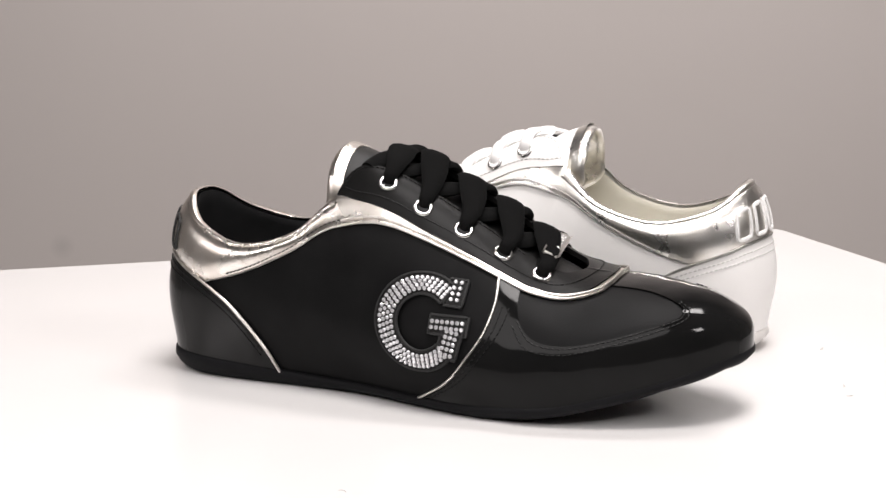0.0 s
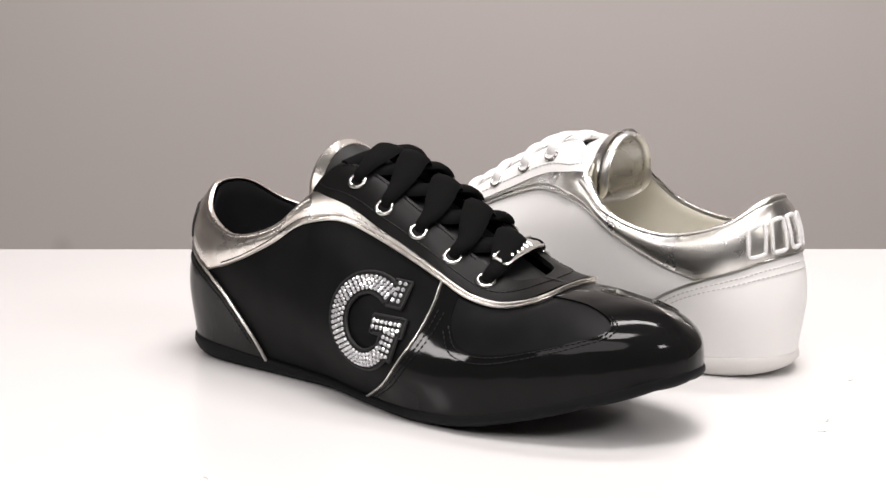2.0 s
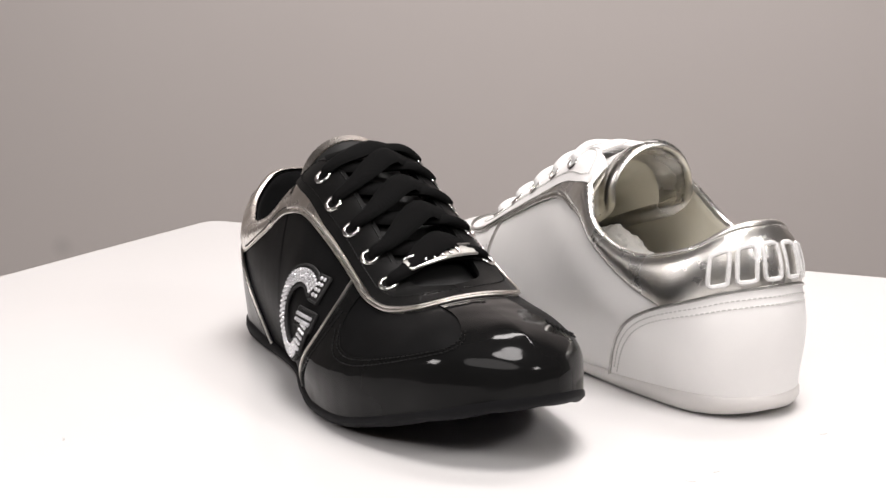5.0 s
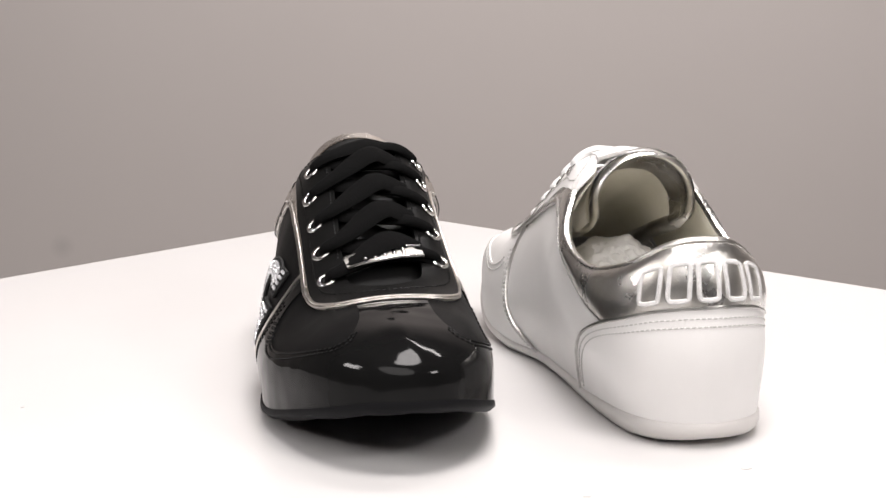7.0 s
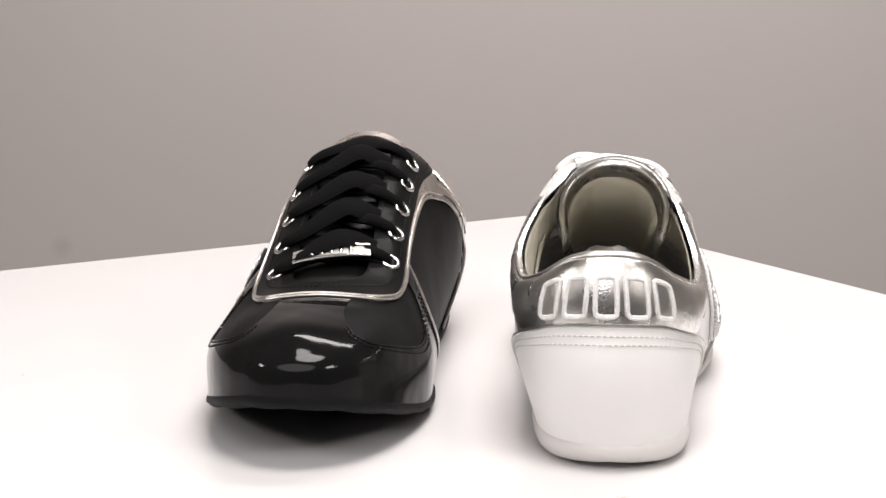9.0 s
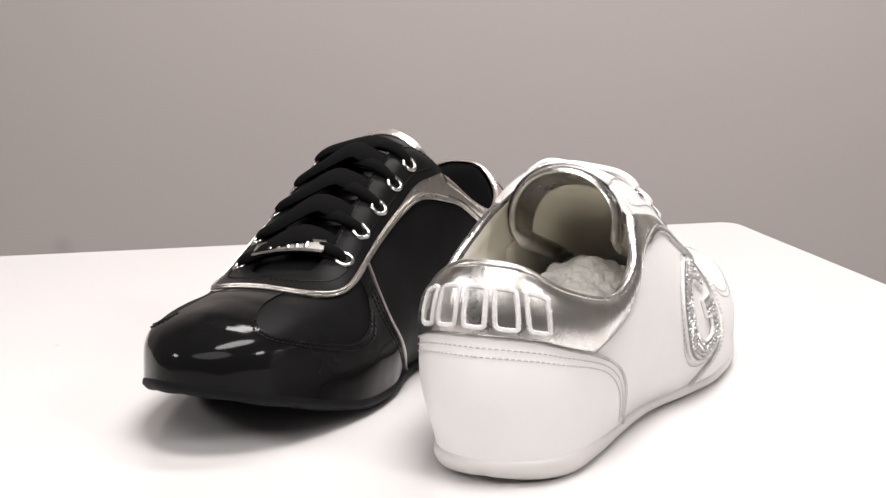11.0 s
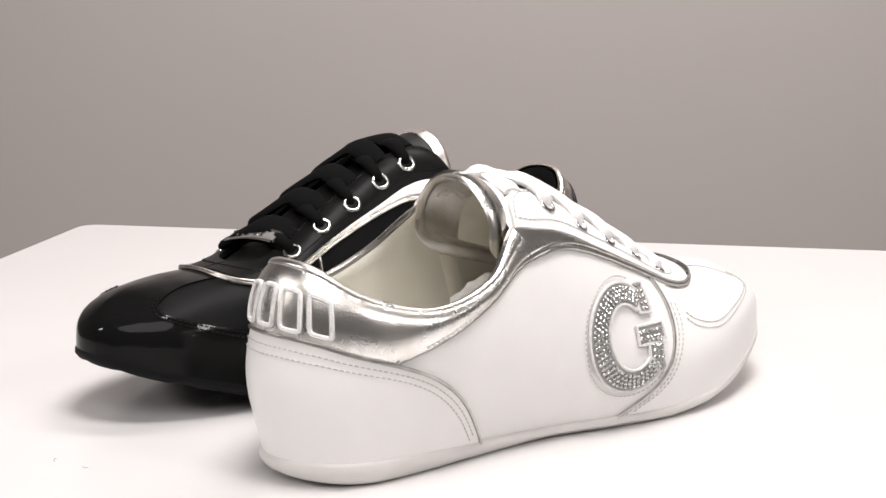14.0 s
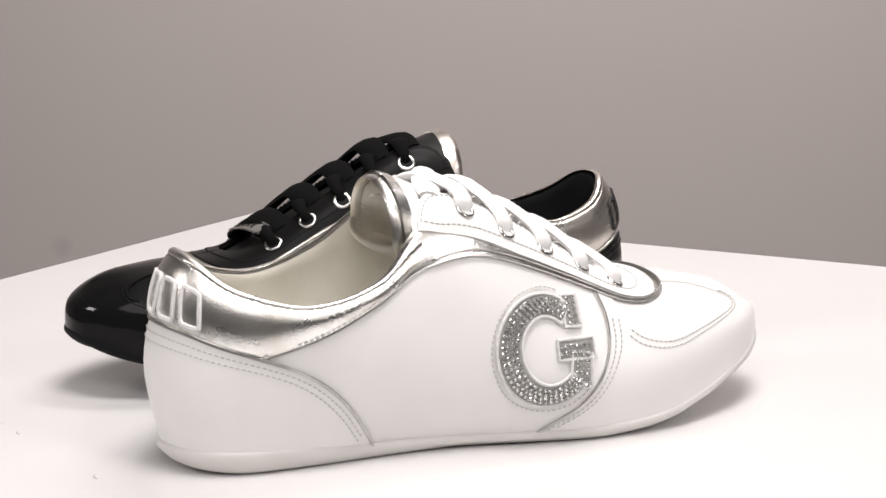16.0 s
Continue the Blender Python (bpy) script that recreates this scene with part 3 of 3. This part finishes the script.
        add("lace", strand(eye_i[i], eye_o[i - 1], 0.0004 - 0.0003 * (i % 2), lace_half * 0.9), pal["lace"])
    add("lace", strand(eye_o[0], (22 - 5.80, 2.3), 0.0040 if plate else 0.0026, lace_half * 1.2, 2.34), pal["lace"])
    add("lace", strand(eye_i[0], (5.55, 2.3), 0.0012, lace_half, 2.34), pal["lace"])
    # the straight lace at the lowest holes
    a, b = skin(*eye_o[4], 0.001), skin(*eye_i[4], 0.001)
    mid = (a + b) / 2 + np.array([0, 0, 0.0062])
    path = spline([a, a * .8 + b * .2 + np.array([0, 0, .0042]), mid, a * .2 + b * .8 + np.array([0, 0, .0042]), b], 0.002)
    add("lace", tube(path, [np.array([0.3, 0, 1.0])] * len(path), lace_half * 0.9, 0.0016, 10), pal["lace"])
    if plate:
        arc = np.array([mid + np.array([0.0030 - 0.0008 * abs(k), 0.0, 0.0020 - 0.0016 * k * k]) + np.array([(b - a)[0], (b - a)[1], (b - a)[2]]) / np.linalg.norm(b - a) * k * 0.0165 for k in np.linspace(-1, 1, 17)])
        up = np.array([0.5, 0, 1.0])
        across = np.cross((b - a) / np.linalg.norm(b - a), up)
        across /= np.linalg.norm(across)
        n_up = np.cross(across, (b - a) / np.linalg.norm(b - a))
        n_up /= np.linalg.norm(n_up)
        tag = add("name_plate", tube(arc, [n_up] * 17, 0.0034, 0.0008, 12), DULL_STEEL, "small curved steel plate with raised rims")
        for s in (-1, 1):
            add("rim", tube(arc + across * 0.0034 * s + n_up * 0.0005, [n_up] * 17, 0.0006, 0.0007, 6), STEEL, parent=tag)
        for k in range(5):
            c = arc[4 + 2 * k] + n_up * 0.0009
            add("bar", tube([c - across * 0.0019, c + across * 0.0019], [n_up] * 2, 0.0009, 0.0004, 6), STEEL, parent=tag)
    # heel embroidery: five upright outlined blocks
    for k in range(5):
        yc = 1.22 - 0.59 * k
        width = 0.20
        box = [(-yc * 0.99 + width * sx, 1.53 + 0.150 * sz) for sx, sz in ((-1, -.7), (-1, .7), (-.75, 1), (.75, 1), (1, .7), (1, -.7), (.75, -1), (-.75, -1))]
        uv = spline(box + box[:1], 0.03)
        rise = np.minimum(1, np.minimum(uv[:, 1] - 1.28, 1.94 - uv[:, 1]) / 0.30)
        lift = 0.0011 + 0.0026 * rise * (2 - rise)
        add("embroidered_block", tube(skin(uv[:, 0], uv[:, 1], lift), outward(uv[:, 0], uv[:, 1]), 0.0010, 0.0008, 6), pal["mark"], "raised embroidered outline block")
    # emblem on the outer flank: felt ground, raised cord edge and rows of stones
    pads, cords, spots = [], [], []
    for line, hw, count in emblem_shapes(tall):
        pts = np.array(line, float)
        if len(pts) == 2:
            pts = np.linspace(pts[0], pts[1], 8)
        tan = np.gradient(pts, axis=0)
        tan /= np.linalg.norm(tan, axis=1, keepdims=True)
        nor = np.stack([-tan[:, 1], tan[:, 0]], 1)

        hw = np.broadcast_to(np.array(hw, float), len(pts) if np.ndim(hw) else (len(pts),))[:, None]

        def ribbon(more):
            w = hw + more
            o = np.vstack([pts + nor * w, (pts - nor * w)[::-1]])
            return [FLANK(x, z) for x, z in o]

        pads.append(patch(ribbon(.0011), 0.0010, 0.06, domed=0.0006))
        rim = ribbon(.0013)
        rim = np.array(rim + rim[:1])
        cords.append(tube(skin(rim[:, 0], rim[:, 1], 0.0011), outward(rim[:, 0], rim[:, 1]), 0.0007, 0.0008, 6))
        length = np.concatenate([[0], np.cumsum(np.linalg.norm(np.diff(pts, axis=0), axis=1))])
        for r in range(count):
            o = (r - (count - 1) / 2) * (2 * hw / count)
            off = pts + nor * o
            ln = np.concatenate([[0], np.cumsum(np.linalg.norm(np.diff(off, axis=0), axis=1))])
            for a in np.arange(0.0011, ln[-1] - 0.0005, 0.00222):
                spots.append((np.interp(a, ln, off[:, 0]), np.interp(a, ln, off[:, 1])))
    if not plate:
        outer = [FLANK(.1372 + .0228 * math.cos(a), .0386 + .0216 * tall * math.sin(a)) for a in np.radians(np.linspace(62, 318, 40))]
        tagged(add("emblem_stitching", stitches(outer, 0.0008), pal["thread"]), kind="stuff")
    emblem = add("emblem", join(pads), pal["pad"], "felt ground of an open band and an angled bar")
    add("cord", join(cords), pal["mark"], parent=emblem)
    ringv = []
    for rad, h, ph in ((.00098, 0, 0), (.00092, .0004, 0), (.0005, .0009, .4)):
        ringv += [(rad * math.cos(2 * math.pi * k / 7 + ph), rad * math.sin(2 * math.pi * k / 7 + ph), h) for k in range(7)]
    fc = [(r * 7 + k, r * 7 + (k + 1) % 7, (r + 1) * 7 + (k + 1) % 7, (r + 1) * 7 + k) for r in range(2) for k in range(7)] + [tuple(range(14, 21))]
    stone = mesh_from("rhinestone", ringv, fc, stone_mat, False)
    for x, z in spots:
        u, v = FLANK(x, z)
        ob = part("rhinestone", stone, emblem)
        tilt = Vector(outward(u, v)) + Vector((random.uniform(-.07, .07), 0, random.uniform(-.07, .07)))
        ob.matrix_local = Matrix.Translation(fit_length(skin(u, v, 0.0016))) @ tilt.to_track_quat("Z", "Y").to_matrix().to_4x4() @ Matrix.Rotation(random.uniform(0, 6), 4, "Z")
    return shoe


# ---------------------------------------------------------------- the room


def slab(name, lo, hi, mat, label=""):
    bm = bmesh.new()
    bmesh.ops.create_cube(bm, size=1.0)
    for v in bm.verts:
        v.co = Vector([(lo[k] + hi[k]) / 2 + v.co[k] * (hi[k] - lo[k]) for k in range(3)])
    me = bpy.data.meshes.new(name)
    bm.to_mesh(me)
    bm.free()
    me.materials.append(mat)
    return tagged(new(name, me), label, "room", kind="structure")


WALL_Y = 1.75
slab("wall_north", (-3, WALL_Y, -0.9), (3, WALL_Y + 0.1, 2.6), WALL, "plain warm grey painted studio wall")
# out of view: side and south walls and ceiling, added to shape bounce and reflections
slab("wall_south", (-3, -3.1, -0.9), (3, -3.0, 2.6), DARK_WALL, "unseen wall added behind the camera, dark grey for the reflections")
slab("wall_west", (-3.1, -3.1, -0.9), (-3, WALL_Y + 0.1, 2.6), SIDE_WALL, "unseen side wall added for bounce and reflections, plain grey")
slab("wall_east", (3, -3.1, -0.9), (3.1, WALL_Y + 0.1, 2.6), SIDE_WALL, "unseen side wall added for bounce and reflections, plain grey")
slab("floor", (-3.1, -3.1, -1.0), (3.1, WALL_Y + 0.1, -0.9), FLOOR, "plain grey floor")
slab("ceiling", (-3.1, -3.1, 2.6), (3.1, WALL_Y + 0.1, 2.7), CEILING, "unseen plain grey ceiling added to close the room")


def build_board():
    """A square white board with softly rounded corners and a thin rounded edge, on a turning disc."""
    half_x, half_y, radius, thick = 0.3365, 0.312, 0.012, 0.016
    outline = []
    for k, (sx, sy) in enumerate(((1, 1), (-1, 1), (-1, -1), (1, -1))):
        for a in np.linspace(0, math.pi / 2, 6):
            t = a + k * math.pi / 2
            outline.append((sx * (half_x - radius) + radius * math.cos(t), sy * (half_y - radius) + radius * math.sin(t)))
    rings = []
    for inset, z in ((0.002, 0.0), (0.0006, -0.0006), (0.0, -0.002), (0.0, -thick + 0.002), (0.002, -thick)):
        rings.append([(x * (1 - inset / half_x), y * (1 - inset / half_y), z) for x, y in outline])
    v, f = loop_mesh(rings)
    n = len(outline)
    f = [q[::-1] for q in f] + [tuple(range(n)), tuple(range(4 * n, 5 * n))[::-1]]
    board = new("display_board", mesh_from("display_board", v, f, LAMINATE, False))
    tagged(board, "glossy white square laminate board turning under the shoes", "turntable")
    for x, y, way, size in ((.1496, -.101, 0.3, .0045), (.1556, -.0857, 1.1, .004), (-.0916, -.159, 2.2, .004), (.1818, -.0213, 0.9, .005)):
        path = [(x + math.cos(way + k * 0.9) * size * k, y + math.sin(way + k * 0.9) * size * k, 0.0003) for k in np.linspace(-0.5, 0.5, 7)]
        part("lint_fibre", mesh_from("lint_fibre", *tube(path, [(0, 0, 1)] * 7, 0.00013, 0.00013, 5), LINT), board, "fine loose grey fibre")
    return board


board = build_board()
black_shoe = build_shoe("sneaker", BLACK, "black leather and patent sneaker with warm silver collar and black laces", True, 0.0038, 0.0021, CRYSTAL["black"], 1.0)
white_shoe = build_shoe("sneaker", WHITE, "white leather sneaker with silver collar and white laces", False, 0.0040, 0.0021, CRYSTAL["white"], 1.1)



def build_tissue():
    """A ball of crumpled tissue paper stuffed into the toe of the white shoe."""
    bm = bmesh.new()
    bmesh.ops.create_icosphere(bm, subdivisions=5, radius=1.0)
    for v in bm.verts:
        d = v.co.normalized()
        n = 0.13 * noise.noise(d * 2.1) + 0.10 * abs(noise.noise(d * 4.3 + Vector((3, 1, 2)))) + 0.05 * abs(noise.noise(d * 9.0))
        v.co = Vector((d.x * 0.034, d.y * 0.026, d.z * 0.024)) * (0.88 + n) + Vector((0.119, 0.001, 0.040))
    me = bpy.data.meshes.new("tissue_paper")
    bm.to_mesh(me)
    bm.free()
    me.materials.append(surface("crumpled_tissue", (0.74, 0.73, 0.71), 0.9, colour2=(0.66, 0.65, 0.63), scale=70, bump=0.3, bump_scale=300))
    return tagged(new("tissue_paper", me), "crumpled white tissue paper stuffed inside the white shoe", "paper")


def build_stand():
    """A plain round stand that carries the board."""
    prof = [(0.0, -0.0185), (0.150, -0.0185), (0.154, -0.0205), (0.154, -0.045), (0.150, -0.048), (0.060, -0.052), (0.045, -0.08), (0.045, -0.86), (0.19, -0.885), (0.20, -0.9), (0.0, -0.9)]
    n = 48
    rings = [[(r * math.cos(2 * math.pi * k / n), r * math.sin(2 * math.pi * k / n), z) for k in range(n)] for r, z in prof]
    v, f = loop_mesh(rings)
    return tagged(new("turntable_stand", mesh_from("turntable_stand", v, [q[::-1] for q in f], DARK_WALL)), "plain dark round stand under the white board", "stand")


tissue = build_tissue()
build_stand()

# ---------------------------------------------------------------- what turns
TURN_AT = [0, 1, 2, 3, 4, 6.5, 7.5, 9, 11.5, 12.5, 13.5, 14.5, 16]
TURN_BY = [0, -8.31, -16.66, -25.08, -33.53, -54.67, -63.14, -75.87, -97.18, -105.71, -114.27, -122.85, -135.70]
TILT = pose(0, 0, 0, -0.4, 0.4, 0)      # the board does not lie quite level
ON_BOARD = [(board, pose(0.0165, -0.0045, 0, 0, 0, 16.5)), (black_shoe, pose(-0.1102, 0.0135, 0.0, 0, 0, -21.8)), (white_shoe, pose(0.1651, 0.0356, 0.0, 0, 0, -199.0)), (tissue, pose(0.1651, 0.0356, 0.0, 0, 0, -199.0))]


def turn(t):
    """Degrees turned at t: a smooth curve through the knots."""
    slope = np.gradient(TURN_BY, TURN_AT)
    i = int(np.clip(np.searchsorted(TURN_AT, t, "right") - 1, 0, len(TURN_AT) - 2))
    h = TURN_AT[i + 1] - TURN_AT[i]
    s = (t - TURN_AT[i]) / h
    return ((2 * s ** 3 - 3 * s * s + 1) * TURN_BY[i] + (s ** 3 - 2 * s * s + s) * h * slope[i] + (3 * s * s - 2 * s ** 3) * TURN_BY[i + 1] + (s ** 3 - s * s) * h * slope[i + 1])


def motions():
    for thing, place in ON_BOARD:
        walk(thing, [(t, pose(0, 0, 0, 0, 0, turn(t)) @ TILT @ place) for t in np.arange(0, 16.01, 0.5).tolist()])


motions()
